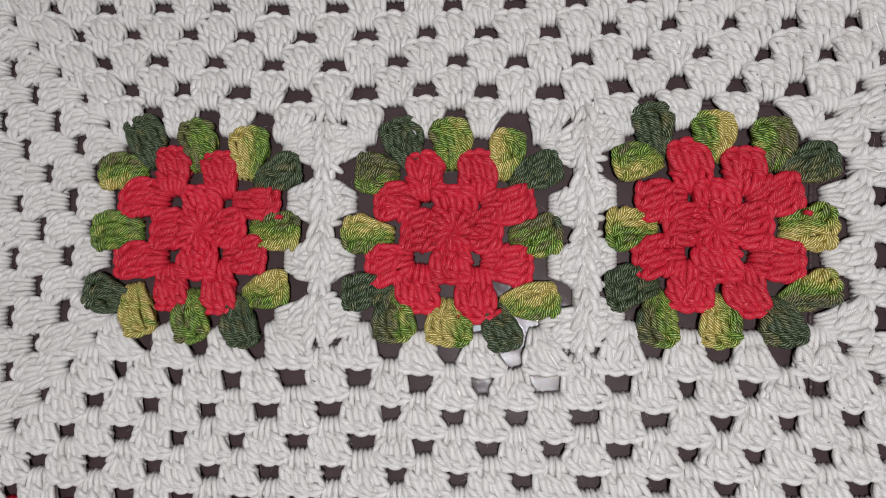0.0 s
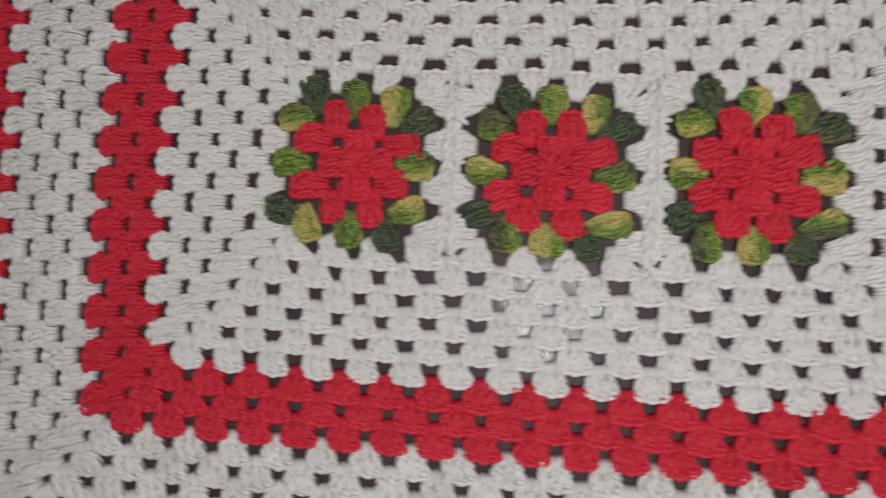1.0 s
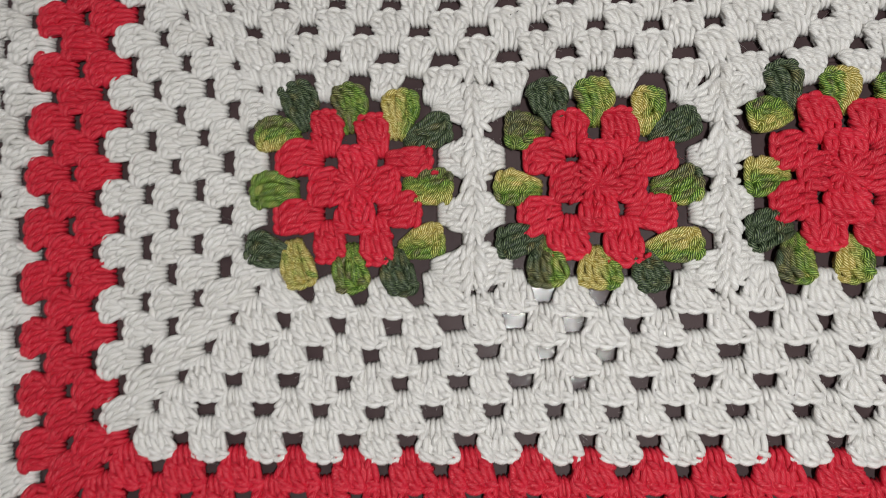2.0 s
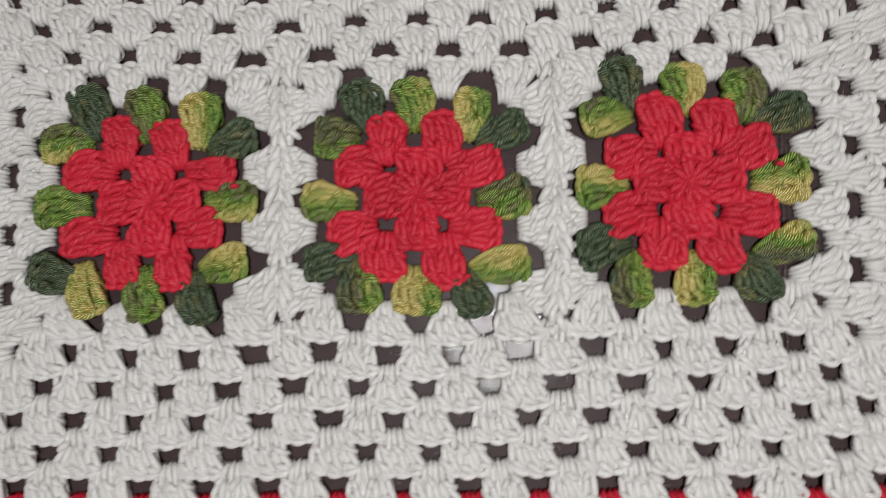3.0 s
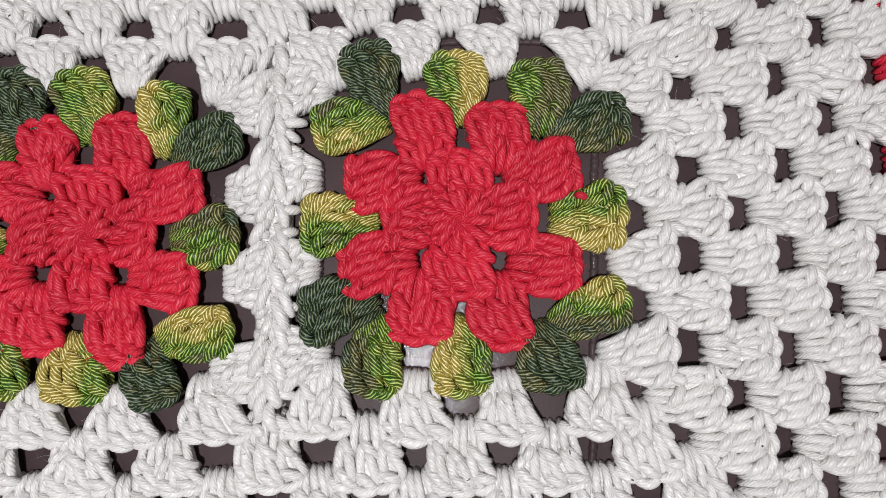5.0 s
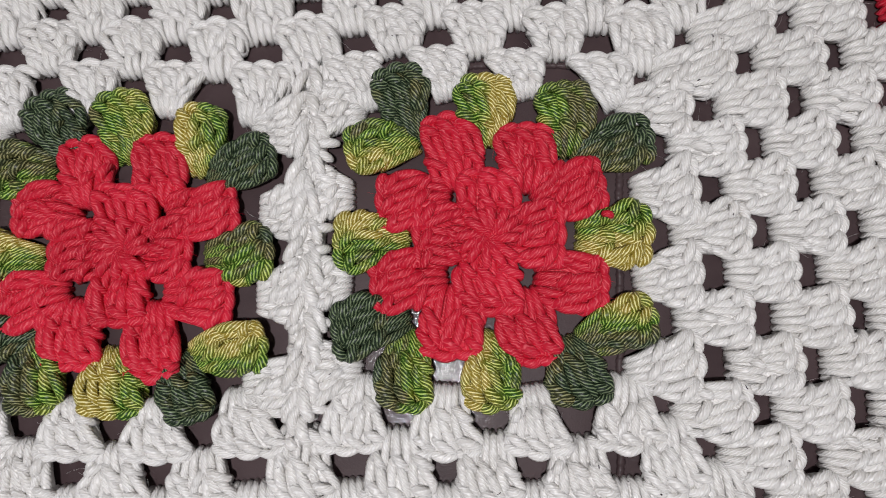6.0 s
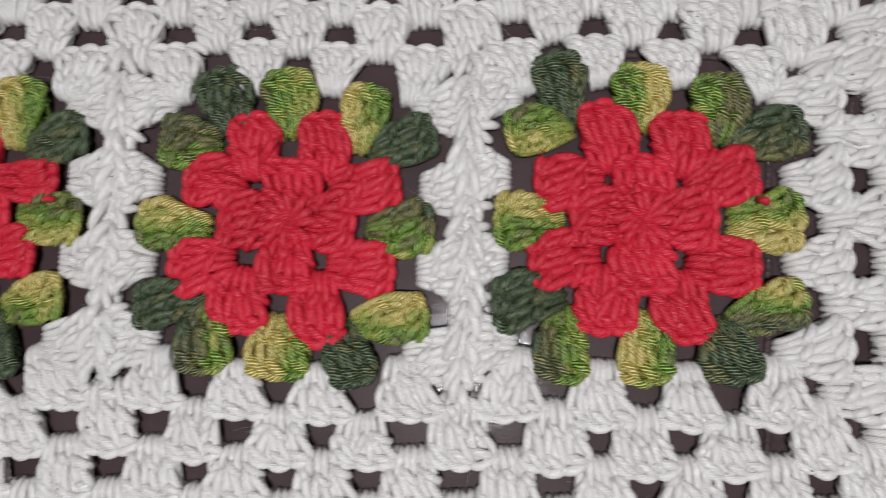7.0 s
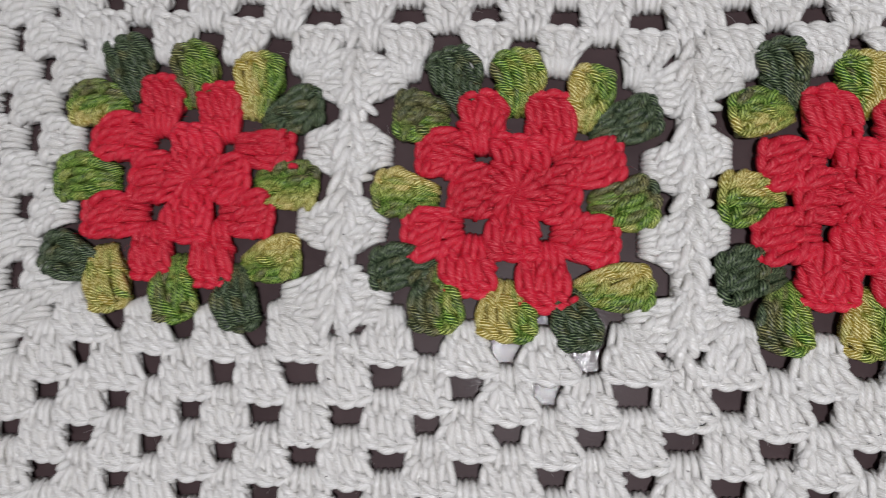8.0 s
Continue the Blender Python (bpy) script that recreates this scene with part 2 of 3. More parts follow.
SECOND_PETALS = (
    (-9.6, -10.7, -10.6, -26.0, 6.7), (8.4, -11.3, 9.8, -28.3, 6.3), (10.6, -9.7, 26.7, -11.1, 6.9), (10.2, 8.6, 27.1, 10.9, 6.6),
    (-8.2, 11.2, -8.7, 26.9, 6.6), (8.7, 11.1, 9.2, 27.1, 6.5), (-12.5, -9.4, -27.1, -11.9, 7.0), (-10.9, 9.5, -25.2, 10.5, 6.7),
)
SECOND_LEAVES = (
    (-18.1, -19.5, -18.2, -36.5, 6.1), (0.8, -23.3, 0.3, -37.2, 7.4), (15.8, -24.1, 19.2, -37.9, 5.9), (18.5, -24.0, 35.8, -21.2, 5.4),
    (21.2, -1.2, 36.5, 0.1, 6.5), (20.9, 18.0, 36.4, 23.6, 5.5), (-13.2, 23.8, -19.4, 38.6, 7.0), (0.3, 23.4, -1.1, 38.3, 6.3),
    (16.6, 20.1, 19.9, 34.8, 5.6), (-19.5, -19.5, -35.5, -21.4, 5.6), (-20.8, -1.2, -36.3, -0.2, 6.1), (-19.4, 21.0, -32.4, 20.5, 6.5),
)
THIRD_PETALS = (
    (-8.3, -10.3, -10.1, -26.4, 7.1), (7.2, -11.0, 8.8, -27.7, 7.1), (9.4, -9.4, 25.0, -10.8, 6.4), (9.4, 7.5, 24.8, 12.3, 6.2),
    (-7.3, 10.9, -9.8, 28.0, 6.9), (7.5, 10.1, 8.3, 25.3, 6.5), (-9.6, -9.0, -26.6, -10.9, 6.9), (-8.7, 8.9, -25.5, 8.3, 6.4),
)
THIRD_LEAVES = (
    (-18.1, -22.1, -20.3, -38.2, 6.1), (-0.6, -22.6, -0.7, -38.3, 6.0), (18.2, -23.5, 19.8, -37.0, 6.6), (20.6, -23.8, 35.5, -17.7, 5.7),
    (20.9, 0.8, 35.2, 0.2, 6.7), (20.7, 18.1, 36.3, 22.9, 6.2), (-18.3, 24.6, -21.9, 40.1, 6.1), (-0.9, 23.1, -0.8, 37.8, 6.5),
    (17.5, 20.2, 17.2, 35.5, 6.2), (-20.0, -18.2, -35.7, -21.9, 6.9), (-20.2, -1.8, -35.4, -0.6, 6.7), (-18.3, 23.2, -33.4, 20.9, 5.8),
)
FLOWERS = ((FIRST_PETALS, FIRST_LEAVES, (1.5, 0.1)), (SECOND_PETALS, SECOND_LEAVES, (0.6, 0.8)), (THIRD_PETALS, THIRD_LEAVES, (-0.4, 0.2)))


def in_square(n, x, y):
    (cx, cy), s = SQUARES[n]
    return np.array((cx + s * x, cy + y))


def side_point(side, along, out):
    """A place in a square: along its side, and outward from its middle."""
    return {"S": (along, -out), "N": (along, out), "W": (-out, along), "E": (out, along)}[side]


def square_hole(n, side, k, i):
    if k == 3:
        east = 8.6 if n == 2 and side in "SN" else 10.3
        return in_square(n, *side_point(side, (-10.3, east)[i], 31.0))
    if k == 4:
        along = ((-19.7, 0.8, 21.2) if n < 2 else (-20.2, -0.7, 17.9))[i] if side in "SN" else (-19.6, -0.2, 21.2)[i]
        return in_square(n, *side_point(side, along, 40.5 + (0.04 if side == "S" else -0.06) * along if side in "SN" else 39.0))
    if side in "SN":
        return hole(side, 5, 4 * n + i)
    if (side, n) in (("W", 0), ("E", 2)):
        return hole(side, 5, i)
    x = JOINS[n] if side == "E" else JOINS[n - 1]
    return np.array((x + (3.6 if side == "E" else -3.6), SQUARES[n][0][1] + (-30, -10, 10, 30)[i]))


def square_corner(n, ew, ns):
    return in_square(n, -30.8 if ew == "W" else 30.8, -30.8 if ns == "S" else 30.8)


def fourth_row(side):
    """The places under the fifth round on a long side: holes of the squares and the joins between them."""
    row = []
    for n in range(3):
        row += [square_hole(n, side, 4, i) for i in range(3)]
        if n < 2:
            row.append(np.array((JOINS[n] + 1.5, SQUARES[n][0][1] + (-36 if side == "S" else 36))))
    return row


ENDS = {"S": ("W", "E"), "N": ("W", "E"), "W": ("S", "N"), "E": ("S", "N")}


def clusters_of_round(k):
    """(tip, top, side) of every cluster of a round that runs round the whole strip."""
    made = []
    for side in "SENW":
        n = count(side, k)
        inward = np.array(INWARD[side])
        for j in range(n):
            if j in (0, n - 1):
                end = ENDS[side][0 if j == 0 else 1]
                tip = corner(*((end, side) if side in "SN" else (side, end)), k) - 1.3 * inward
            elif k == 5:
                tip = (fourth_row(side)[j - 1] if side in "SN" else square_hole(0 if side == "W" else 2, side, 4, j - 1)) - 3.2 * inward
            else:
                tip = hole(side, k - 1, j - 1) - 2.5 * inward
            if 0 < j < n - 1:
                along = np.array((1, 0) if side in "SN" else (0, 1))
                beside = (hole(side, k, j - 1) + hole(side, k, j)) / 2
                tip = tip + 0.5 * ((beside - tip) @ along) * along
            made.append((tip, hole(side, k + 1, j) + 3.1 * inward, side))
    return made


def heart_of_flower(n):
    """(tip, top, side) of the four clusters round the middle of a flower."""
    middle = np.array(SQUARES[n][0]) + FLOWERS[n][2]
    return middle, [(middle - 2.4 * np.array(INWARD[side]), middle - reach * np.array(INWARD[side]), side) for side, reach in zip("SENW", (17.2, 16.4, 15.0, 17.0))]


def pieces_of_flower(n, rows):
    """(tip, top, side, half width) of the petals or the leaves of a flower."""
    middle, each = np.array(SQUARES[n][0]), len(rows) // 4
    return [(middle + row[:2], middle + row[2:4], "SENW"[i // each], row[4]) for i, row in enumerate(rows)]


def clusters_of_square(n):
    """(tip, top, side) of every white cluster round a flower."""
    made = []
    for side in "SENW":
        inward = np.array(INWARD[side])
        for j in range(4):
            if j in (0, 3):
                end = ENDS[side][0 if j == 0 else 1]
                tip = square_corner(n, *((end, side) if side in "SN" else (side, end)))
            else:
                tip = square_hole(n, side, 3, j - 1) - 2.4 * inward
            made.append((tip, square_hole(n, side, 5, j) + 3.9 * inward, side))
    return made


# ---- strands ----
rng = np.random.default_rng(7)
laid = {}


def sweep(paths, radii, sides):
    """Tubes along many paths at once. paths: tubes x points x 3 (mm); radii: tubes x points. Gives vertices, quads, and per corner the strand's length and turn."""
    ends = [paths[:, e] + 0.55 * radii[:, e, None] * d / (np.linalg.norm(d, axis=1, keepdims=True) + 1e-9) for e, d in ((0, paths[:, 0] - paths[:, 1]), (-1, paths[:, -1] - paths[:, -2]))]
    paths = np.concatenate((ends[0][:, None], paths, ends[1][:, None]), 1)
    radii = np.concatenate((0.12 * radii[:, :1], radii, 0.12 * radii[:, -1:]), 1)
    T, N, _ = paths.shape
    tangent = np.gradient(paths, axis=1)
    tangent /= np.linalg.norm(tangent, axis=2, keepdims=True) + 1e-9
    normal = np.empty_like(paths)
    first = np.cross(tangent[:, 0], np.array((0.31, 0.22, 0.92)))
    normal[:, 0] = first / (np.linalg.norm(first, axis=1, keepdims=True) + 1e-9)
    for i in range(1, N):
        v = normal[:, i - 1] - (normal[:, i - 1] * tangent[:, i]).sum(1, keepdims=True) * tangent[:, i]
        normal[:, i] = v / (np.linalg.norm(v, axis=1, keepdims=True) + 1e-9)
    binormal = np.cross(tangent, normal)
    a = np.arange(sides) * 2 * math.pi / sides
    ring = np.cos(a)[None, None, :, None] * normal[:, :, None] + np.sin(a)[None, None, :, None] * binormal[:, :, None]
    verts = (paths[:, :, None] + radii[:, :, None, None] * ring).reshape(-1, 3)
    t, i, s = np.meshgrid(np.arange(T), np.arange(N - 1), np.arange(sides), indexing="ij")
    s2 = (s + 1) % sides
    base = t * N * sides
    quads = np.stack((base + i * sides + s, base + i * sides + s2, base + (i + 1) * sides + s2, base + (i + 1) * sides + s), -1).reshape(-1, 4)
    length = np.concatenate((np.zeros((T, 1)), np.cumsum(np.linalg.norm(np.diff(paths, axis=1), axis=2), axis=1)), 1)
    length = (length + rng.uniform(0, 60, (T, 1))) * 0.001
    u = np.stack((length[t, i], length[t, i], length[t, i + 1], length[t, i + 1]), -1)
    v = np.stack((s, s + 1, s + 1, s), -1) / sides
    return verts, quads, np.stack((u, v), -1).reshape(-1, 2)


# outline of a cluster: half width from tip to top
FAN = (0.62, 0.75, 0.88, 0.97, 0.99, 0.92)
HEART = (0.40, 0.76, 0.96, 0.98, 0.94, 0.88)
PETAL = (0.60, 0.82, 0.97, 1.00, 0.96, 0.84)
BUD = (0.42, 0.54, 0.72, 0.89, 0.98, 0.96)
LEAF = (0.46, 0.62, 0.88, 1.00, 0.98, 0.84)


def cluster_strands(tip, top, side, radius, points, sides, width=None, shape=FAN, bow=0.16, skew=1.0, sink=0.0, thick=1.0, fill=1.0):
    """One cluster of three treble stitches, in millimetres: its body, and the strands of each stitch.
    A stitch has two legs, a wrap slanting over them, a pair of strands above it and a link of the chain along the top edge."""
    axis = top - tip
    long = np.linalg.norm(axis)
    axis = axis / long
    along = np.array((1.0, 0.0) if side in "SN" else (0.0, 1.0))
    across_tip = np.array((axis[1], -axis[0]))
    if across_tip @ along < 0:
        across_tip = -across_tip
    hand = 1.0 if axis[0] * along[1] - axis[1] * along[0] > 0 else -1.0
    W = ((8.0 if side in "SN" else 7.2) if width is None else width) * rng.uniform(0.94, 1.06)
    lift = rng.uniform(-0.3, 0.4)
    lean = rng.uniform(-0.7, 0.7)

    def spread(v):
        return W * np.interp(v, (0, 0.2, 0.45, 0.7, 0.88, 1.0), shape)

    def place(v, s, z, loose=1.0):
        """v: from tip to top; s: sideways in mm; z: height in mm."""
        blend = np.clip(v * 1.3, 0, 1)[..., None]
        across = across_tip * (1 - skew * blend) + along * skew * blend
        stray, bend = loose * rng.uniform(-0.4, 0.4, 2)
        s = s + stray * np.sin(2 * np.pi * v) + bend * v
        z = z + loose * rng.uniform(-0.35, 0.35) * np.sin(np.pi * np.clip(v, 0, 1))
        z = z * (1 - sink * (1 - np.clip(v / 0.45, 0, 1)))
        drop = bow * long * (s / W) ** 2 * np.clip(v, 0, 1)
        xy = tip + axis * ((v * long - drop)[..., None]) + across * (s + lean * np.sin(np.pi * np.clip(v, 0, 1)))[..., None]
        return np.concatenate((xy, (z * 0.90 * thick + lift * v)[..., None]), -1)

    q = np.linspace(0, 1, points)
    arch = np.sin(math.pi * q)
    swell = 0.72 + 0.28 * arch ** 0.6
    stitches = []
    for m in (-1, 0, 1):
        slant = hand * rng.uniform(0.6, 1.4) * (1 if rng.random() < 0.85 else -0.6)
        waist = rng.uniform(-0.07, 0.07)
        paths, radii = [], []

        def strand(v, s, z, r):
            edge = spread(v) - 0.75 * r
            paths.append(place(v, np.clip(s, -edge, edge), z))
            radii.append(r)

        # legs
        for leg in (-1, 1):
            v = (0.52 + waist) * q
            p = spread(v) / 3
            s = m * spread(v) * 0.64 + leg * 0.50 * p * (1 - 0.30 * q ** 2) + 0.25 * slant * (q - 0.5)
            strand(v, s, np.interp(q, (0, 0.10, 0.28, 0.75, 1), (0.6, 2.3, 3.4, 3.4, 2.5)) + rng.uniform(-0.15, 0.25), radius * np.interp(q, (0, 0.3, 1), (0.66, 0.80, 0.92)))
        # wrap
        v = 0.30 + waist + (0.24 + rng.uniform(-0.05, 0.07)) * q
        p = spread(v) / 3
        strand(v, m * spread(v) * 0.64 + slant * (-0.85 + 1.65 * q) * p, 2.5 + 2.0 * arch ** 0.8, radius * rng.uniform(0.84, 1.04) * swell)
        # upper pair, leaning over
        for way in (-1, 1):
            v = 0.40 + waist + (0.52 + rng.uniform(-0.04, 0.04) - waist) * q
            p = spread(v) / 3
            s = m * spread(v) * 0.64 + (way * (0.34 + 0.26 * q) + slant * (-0.55 + 0.95 * q)) * p
            strand(v, s, 2.7 + (1.5 if way * hand > 0 else 1.0) * np.sin(math.pi * (0.12 + 0.76 * q)) + rng.uniform(-0.15, 0.25), radius * rng.uniform(0.90, 1.08) * swell)
        # link of the chain: a slanting front strand, and one along the very edge
        v = 0.74 + (0.20 + rng.uniform(-0.04, 0.03)) * q
        p = spread(v) / 3
        s = m * spread(v) * 0.64 + hand * (-0.80 + 1.75 * q + rng.uniform(-0.15, 0.15)) * p
        strand(v, s, 2.7 + 1.9 * np.sin(math.pi * (0.06 + 0.84 * q)) ** 0.8, radius * rng.uniform(0.92, 1.06) * swell)
        v = 0.945 + (0.055 + rng.uniform(-0.02, 0.02)) * arch
        s = m * spread(v) * 0.64 + hand * (-1.2 + 2.4 * q) * p + rng.uniform(-0.3, 0.3)
        strand(v, s, 2.3 + 1.5 * np.sin(math.pi * (0.05 + 0.88 * q)) ** 0.8, radius * rng.uniform(0.9, 1.05) * swell)
        # one yarn runs through them all, up one strand and down the next, dipping into the body between them
        yarn_path, yarn_radii = [], []
        for i, (path, r) in enumerate(zip(paths, radii)):
            if i in (1, 4, 6):
                path, r = path[::-1], r[::-1]
            if i:
                last = yarn_path[-1][-1]
                dip = np.stack((last + (path[0] - last) / 3, last + (path[0] - last) * 2 / 3))
                dip[:, 2] = 1.0
                yarn_path.append(dip)
                yarn_radii.append(np.full(2, 0.6 * radius))
            yarn_path.append(path)
            yarn_radii.append(r)
        stitches.append((np.concatenate(yarn_path)[None], np.concatenate(yarn_radii)[None], sides))
    # the body of the stitches, one flat pad
    vp, turn = np.linspace(0.04, 0.985, 9), np.arange(12) * math.pi / 6
    ends = np.interp(vp, (0.04, 0.15, 0.9, 0.985), (0.45, 1, 1, 0.45))
    full = fill * np.interp(vp, (0, 0.42, 0.60, 0.95), (1.0, 1.0, 1.42, 1.36))
    rings = [place(vp, 0.90 * ends * spread(vp) * math.cos(a), 1.15 * full + ends * full * math.sin(a), 0.0) for a in turn]
    return np.stack(rings, 1), stitches


def pad_mesh(rings):
    """A closed skin over rings of points."""
    N, K, _ = rings.shape
    i, k = np.meshgrid(np.arange(N - 1), np.arange(K), indexing="ij")
    k2 = (k + 1) % K
    quads = np.stack((i * K + k, i * K + k2, (i + 1) * K + k2, (i + 1) * K + k), -1).reshape(-1, 4)
    ends = [[e + j, e + j + 1, e + K - 2 - j, e + K - 1 - j] for e in (0, (N - 1) * K) for j in range(K // 2 - 1)]
    quads = np.concatenate((quads, np.array(ends)))
    verts = rings.reshape(-1, 3)
    return verts, quads, verts[quads.reshape(-1)][:, :2] * 0.001 * (1.0, 120.0)


def mesh_of(name, groups, mat, tones=None):
    """One mesh from groups of strands (paths, radii, sides) and pads (rings). tones: per group (colour at its first side, at its last side, middle, direction, half width)."""
    V, Q, U, D, base = [], [], [], [], 0
    for g, group in enumerate(groups):
        verts, quads, uv = sweep(*group) if isinstance(group, tuple) else pad_mesh(group)
        V.append(verts)
        Q.append(quads + base)
        U.append(uv)
        if tones:
            t0, t1, mid, direction, half = tones[g]
            f = np.clip(((verts[:, :2] - mid) @ direction) / (2 * half) + 0.5, 0, 1)
            D.append((t0 + (t1 - t0) * f)[quads.reshape(-1)])
        base += len(verts)
    V, Q, U = np.concatenate(V) * 0.001, np.concatenate(Q), np.concatenate(U)
    origin = np.array((V[:, 0].mean(), V[:, 1].mean(), 0.0))
    V = V - origin
    me = bpy.data.meshes.new(name)
    me.vertices.add(len(V))
    me.vertices.foreach_set("co", V.astype(np.float32).ravel())
    me.loops.add(len(Q) * 4)
    me.loops.foreach_set("vertex_index", Q.astype(np.int32).ravel())
    me.polygons.add(len(Q))
    me.polygons.foreach_set("loop_start", np.arange(0, len(Q) * 4, 4, dtype=np.int32))
    me.polygons.foreach_set("use_smooth", np.ones(len(Q), dtype=bool))
    me.uv_layers.new(name="strand").data.foreach_set("uv", U.astype(np.float32).ravel())
    if tones:
        dye = np.concatenate(D)
        me.uv_layers.new(name="dye").data.foreach_set("uv", np.stack((dye, np.zeros_like(dye)), -1).astype(np.float32).ravel())
    me.materials.append(mat)
    me.update(calc_edges=True)
    return me, origin


def add_part(name, groups, mat, parent, label="", tones=None, kind=""):
    laid.setdefault(mat.name, []).extend(g for g in groups if isinstance(g, tuple) and g[0].shape[1] > 60)
    me, origin = mesh_of(name, groups, mat, tones)
    ob = new(name, me)
    if parent.type == "EMPTY":
        ob.location = origin
    else:
        ob.location = Vector(origin) - parent.location
    ob.parent = parent
    return tagged(ob, label, kind=kind)


def fuzz_of(trebles, each):
    """Fine fibres that stand off the yarn: short curved hairs, as one group of strands."""
    at = np.concatenate([t[0][0][rng.integers(4, t[0].shape[1] - 4, each)] for t in trebles])
    at = at[at[:, 2] > 2.2]
    n, q = len(at), np.linspace(0, 1, 5)[None, :, None]
    turn, bend = rng.uniform(0, 2 * math.pi, n), rng.uniform(-1.8, 1.8, n)
    out = np.stack((np.cos(turn), np.sin(turn), rng.uniform(0.2, 0.9, n)), -1)[:, None]
    aside = np.stack((-np.sin(turn) * bend, np.cos(turn) * bend, rng.uniform(-1.2, -0.2, n)), -1)[:, None]
    length = rng.uniform(1.6, 3.6, (n, 1, 1))
    return at[:, None] + length * (out * q + 0.55 * aside * q ** 2), np.full((n, 5), 0.028), 3


def whole(cluster):
    """Body and stitches of a cluster as groups of one mesh."""
    body, stitches = cluster
    return [body, *stitches]


def add_shell(name, cluster, mat, parent):
    """A shell as a part: its body, with its three treble stitches as pieces of their own."""
    body, stitches = cluster
    ob = add_part(name, [body], mat, parent)
    for stitch in stitches:
        add_part("treble", [stitch], mat, ob)
    return ob


# ---- the blanket ----
blanket = tagged(new("crochet_blanket"), "white and red crochet blanket with three flower squares lying flat", "blanket")

# dye of the leaves of each square: S, E, N, W sides, each leaf's first and last stitch (from the west or the south)
DYES = [
    ((0.78, 0.70), (0.40, 0.48), (0.12, 0.05), (0.50, 0.85), (0.72, 0.38), (0.10, 0.12), (0.12, 0.08), (0.36, 0.46), (0.92, 0.48), (0.08, 0.12), (0.45, 0.52), (0.72, 0.35)),
    ((0.18, 0.55), (0.92, 0.58), (0.06, 0.10), (0.48, 0.88), (0.52, 0.28), (0.08, 0.10), (0.04, 0.08), (0.46, 0.66), (0.92, 0.45), (0.10, 0.05), (0.46, 0.85), (0.45, 0.22)),
    ((0.26, 0.58), (0.88, 0.50), (0.22, 0.08), (0.22, 0.75), (0.90, 0.52), (0.24, 0.05), (0.06, 0.16), (0.50, 0.92), (0.50, 0.24), (0.06, 0.03), (0.45, 0.80), (0.72, 0.40)),
]
for n in range(3):
    groups = []
    middle, heart = heart_of_flower(n)
    for tip, top, side in heart:
        groups += whole(cluster_strands(tip, top, side, 1.26, 10, 7, 8.1, HEART, 0.06, sink=0.35, thick=1.08, fill=1.35))
    # strands drawn into the ring at the middle
    q = np.linspace(0, 1, 8)
    paths, radii = [], []
    for a in np.arange(12) * math.pi / 6 + 0.2:
        a = a + rng.uniform(-0.12, 0.12) + 0.25 * q
        out = -0.6 + (7.4 + rng.uniform(-0.8, 0.8)) * q
        paths.append(np.stack((middle[0] + out * np.cos(a), middle[1] + out * np.sin(a), 1.3 + 2.7 * np.sin(math.pi * 0.62 * q)), -1))
        radii.append((0.8 + 0.5 * np.minimum(1, 1.5 * q)) * (0.85 + 0.2 * np.sin(math.pi * q)))
    groups.append((np.array(paths), np.array(radii), 8))
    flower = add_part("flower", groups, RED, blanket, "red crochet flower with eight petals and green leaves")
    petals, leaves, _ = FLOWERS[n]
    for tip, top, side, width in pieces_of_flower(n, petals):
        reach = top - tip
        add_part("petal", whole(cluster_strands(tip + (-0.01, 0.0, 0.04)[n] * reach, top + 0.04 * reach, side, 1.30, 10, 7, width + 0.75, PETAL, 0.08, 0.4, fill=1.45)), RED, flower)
    for (tip, top, side, width), (t0, t1) in zip(pieces_of_flower(n, leaves), DYES[n]):
        groups = whole(cluster_strands(tip - 0.08 * (top - tip), top, side, 1.32, 10, 7, width + 0.9, LEAF, 0.12, 0.3, sink=0.5, thick=1.2, fill=1.0))
        direction = np.array((1.0, 0.0) if side in "SN" else (0.0, 1.0))
        tone = (0.5 + 1.3 * (t0 - 0.5), 0.5 + 1.3 * (t1 - 0.5), (0.35 * tip + 0.65 * top), direction, 4.0)
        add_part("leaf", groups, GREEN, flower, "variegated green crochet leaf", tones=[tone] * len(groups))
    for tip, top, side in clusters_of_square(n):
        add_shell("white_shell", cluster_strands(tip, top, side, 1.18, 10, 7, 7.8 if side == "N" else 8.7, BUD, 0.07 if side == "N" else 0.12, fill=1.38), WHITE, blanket)

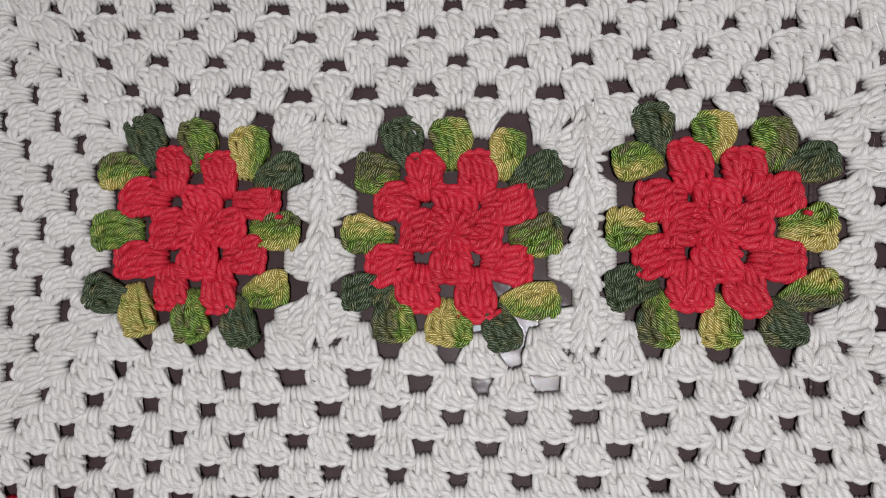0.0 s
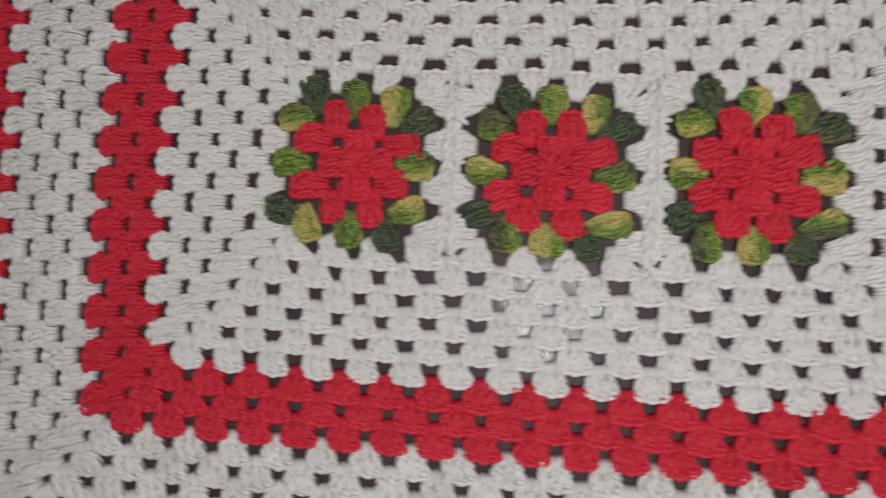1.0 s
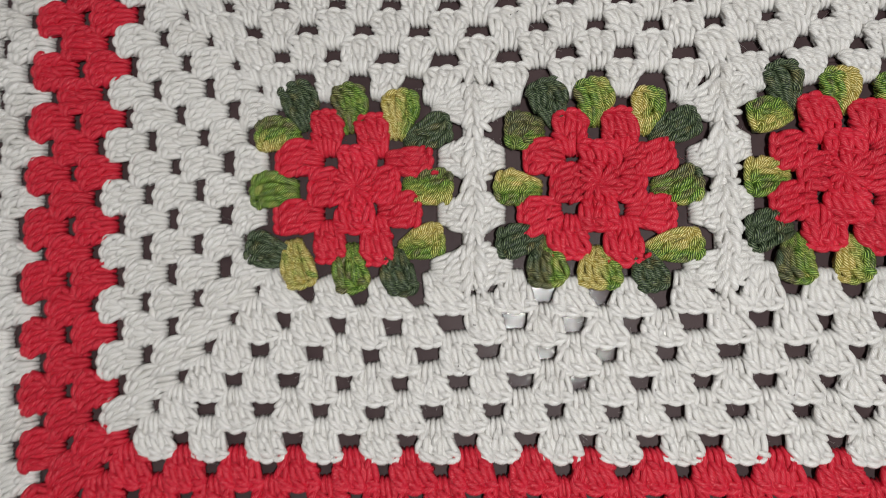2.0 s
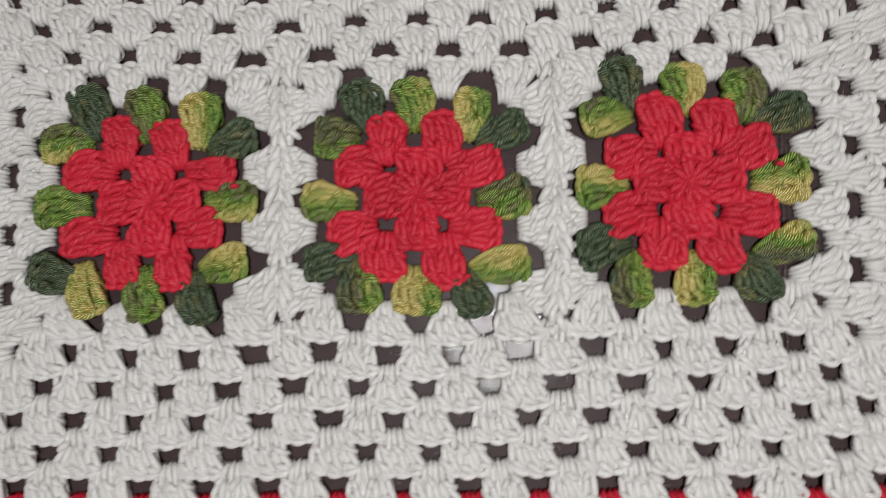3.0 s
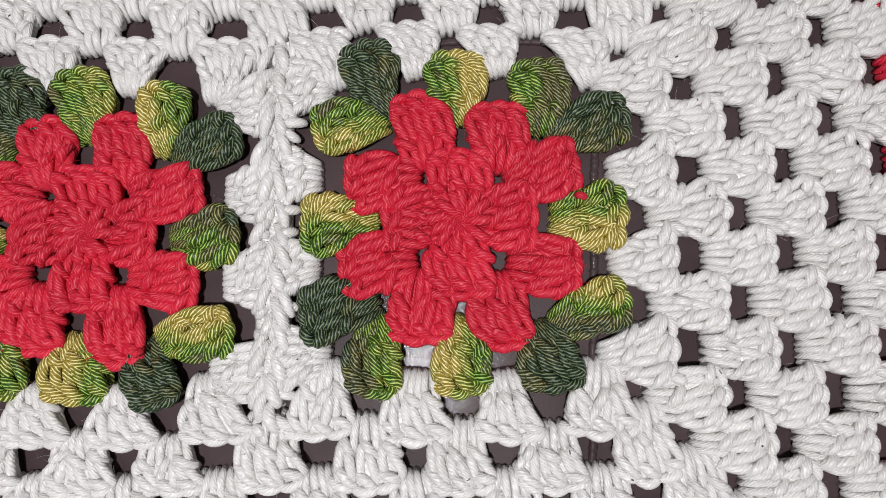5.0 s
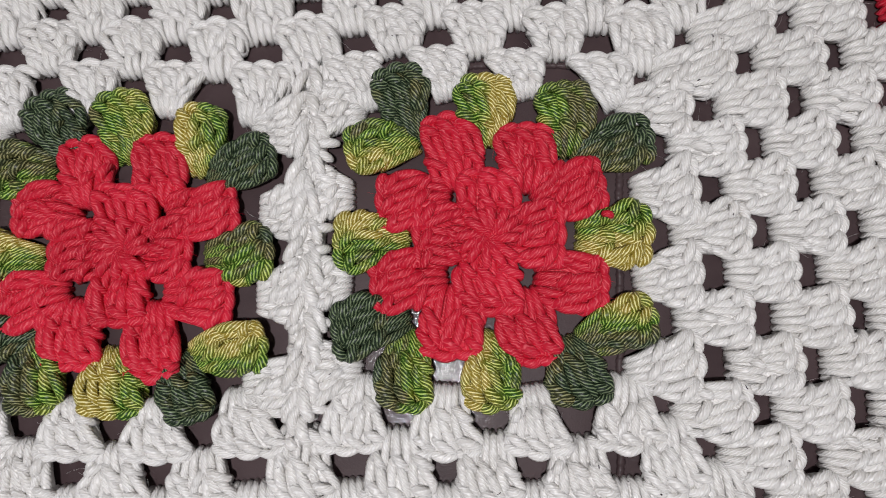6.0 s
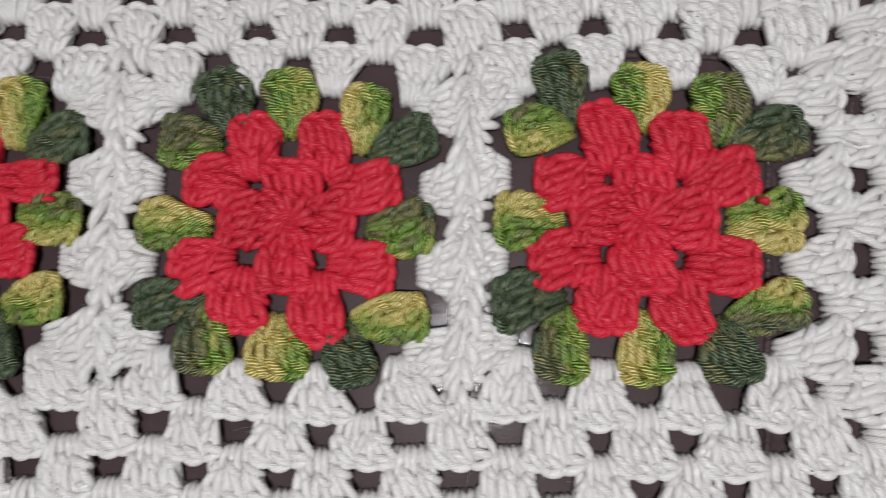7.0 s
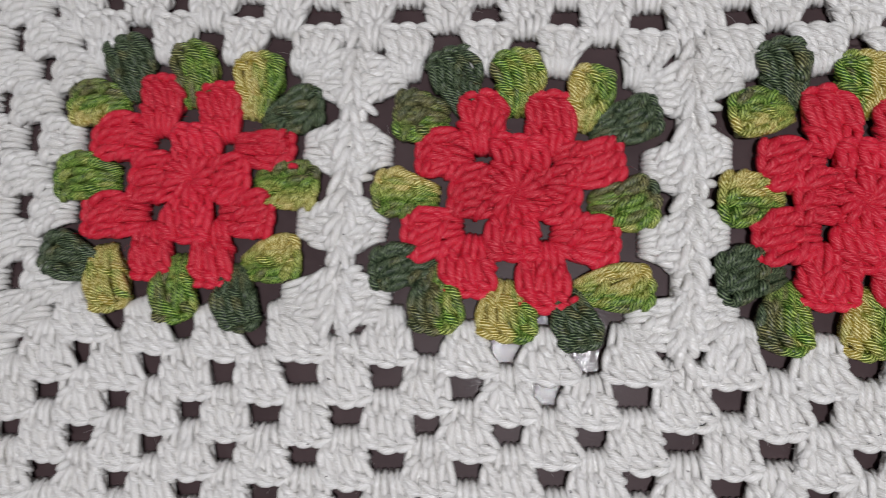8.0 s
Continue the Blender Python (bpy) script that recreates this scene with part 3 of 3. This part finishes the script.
# raised joins between the squares
for n, x in enumerate(JOINS):
    y0, y1 = SQUARES[n][0][1] - 42, SQUARES[n][0][1] + 42
    q = np.linspace(0, 1, 8)
    paths = [np.stack((x + d + 0 * q, y0 + 4 + (y1 - y0 - 8) * q, 1.9 - 1.2 * (2 * q - 1) ** 6), -1) for d in (-2.2, 0, 2.2)]
    radii = [1.9 - 1.2 * (2 * q - 1) ** 6] * 3
    for y in np.arange(y0, y1 - 2, 4.9):
        for way in (1, -1):
            slant, run, big = rng.uniform(2.0, 4.0), rng.uniform(5.6, 8.2), rng.uniform(1.15, 1.55)
            s = x + way * (slant * (1 - q) ** 0.8 + rng.uniform(-0.3, 0.9)) + rng.uniform(-0.7, 0.7) * np.sin(math.pi * q)
            paths.append(np.stack((s, y + rng.uniform(-1.3, 1.3) + run * q, 3.0 + rng.uniform(-0.3, 0.3) + 1.8 * np.sin(math.pi * (0.1 + 0.85 * q))), -1))
            radii.append(big * (0.65 + 0.35 * np.sin(math.pi * q) ** 0.5))
            # and a strand running in from the stitches beside the seam
            reach, drift = rng.uniform(5.0, 7.0), rng.uniform(-2.5, 3.5)
            if way < 0 and abs((y - y0 - 32) % 20 - 10) < 4:
                reach = 3.2  # beside the small gaps between the stitches
            paths.append(np.stack((x + way * (reach + (1.2 - reach) * q), y + rng.uniform(-1.5, 1.5) + drift * q, 2.3 + rng.uniform(1.4, 2.1) * np.sin(math.pi * (0.05 + 0.75 * q))), -1))
            radii.append(1.25 * (0.6 + 0.4 * np.sin(math.pi * q) ** 0.5))
    add_part("join_ridge", [(np.array(paths), np.array(radii), 8)], WHITE, blanket, "raised white braided seam between two squares")

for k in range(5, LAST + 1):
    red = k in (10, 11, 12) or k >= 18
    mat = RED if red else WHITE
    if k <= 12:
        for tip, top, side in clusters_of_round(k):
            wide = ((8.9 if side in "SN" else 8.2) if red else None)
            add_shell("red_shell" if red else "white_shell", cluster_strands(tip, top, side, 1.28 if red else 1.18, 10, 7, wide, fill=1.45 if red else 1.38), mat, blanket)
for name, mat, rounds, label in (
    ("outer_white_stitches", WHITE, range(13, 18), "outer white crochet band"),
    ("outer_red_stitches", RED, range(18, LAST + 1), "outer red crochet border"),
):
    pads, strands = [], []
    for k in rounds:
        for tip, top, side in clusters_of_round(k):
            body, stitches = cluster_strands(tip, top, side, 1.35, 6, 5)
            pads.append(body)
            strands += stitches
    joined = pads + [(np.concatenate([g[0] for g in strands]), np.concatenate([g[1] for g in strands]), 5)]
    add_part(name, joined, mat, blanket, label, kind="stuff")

for mat, each, label in ((WHITE, 4, "fine white fibres standing off the cotton"), (RED, 4, "fine red fibres standing off the cotton")):
    add_part("fuzz", [fuzz_of(laid[mat.name], each)], mat, blanket, label, kind="stuff")

for x, y, turn in ((18.0, -25.7, 0.6), (114.6, 8.0, -0.3), (-56.9, 4.4, 0.1)):
    q = np.linspace(0, 1, 8)
    path = np.stack((x + 1.6 * (q - 0.5) * math.cos(turn), y + 1.6 * (q - 0.5) * math.sin(turn), 6.4 + 1.3 * np.sin(math.pi * q)), -1)
    add_part("yarn_end", [(path[None], np.full((1, 8), 0.8), 7)], RED, blanket, "short red yarn end caught in a green leaf")

# dark specks of lint caught on the white yarn
LINT, nt, b = material("dark_lint")
coord = nt.nodes.new("ShaderNodeTexCoord")
n = node(nt, "ShaderNodeTexNoise", Scale=900.0, Detail=2.0)
nt.links.new(coord.outputs["Object"], n.inputs["Vector"])
ramp = nt.nodes.new("ShaderNodeValToRGB")
ramp.color_ramp.elements[0].color, ramp.color_ramp.elements[1].color = (0.03, 0.025, 0.03, 1), (0.09, 0.06, 0.07, 1)
nt.links.new(n.outputs["Fac"], ramp.inputs[0])
nt.links.new(ramp.outputs[0], b.inputs["Base Color"])
b.inputs["Roughness"].default_value = 0.9
at = np.concatenate([g[0][0][rng.integers(4, g[0].shape[1] - 4, 3)] for g in laid[WHITE.name]])
at = at[(at[:, 2] > 3.2) & (abs(at[:, 1]) < 75) & (at[:, 0] > -70) & (at[:, 0] < 160)]
at = at[rng.choice(len(at), 55, replace=False)]
turn, q = rng.uniform(0, 2 * math.pi, 55), np.linspace(-0.5, 0.5, 5)
length = rng.uniform(0.3, 1.0, 55)
path = np.stack([np.stack((x + d * q * math.cos(a), y + d * q * math.sin(a) + 0.3 * q ** 2, z + 1.12 + 0 * q), -1) for (x, y, z), a, d in zip(at, turn, length)])
add_part("lint", [(path, np.repeat(rng.uniform(0.08, 0.17, (55, 1)), 5, 1), 5)], LINT, blanket, "tiny dark specks of lint", kind="stuff")
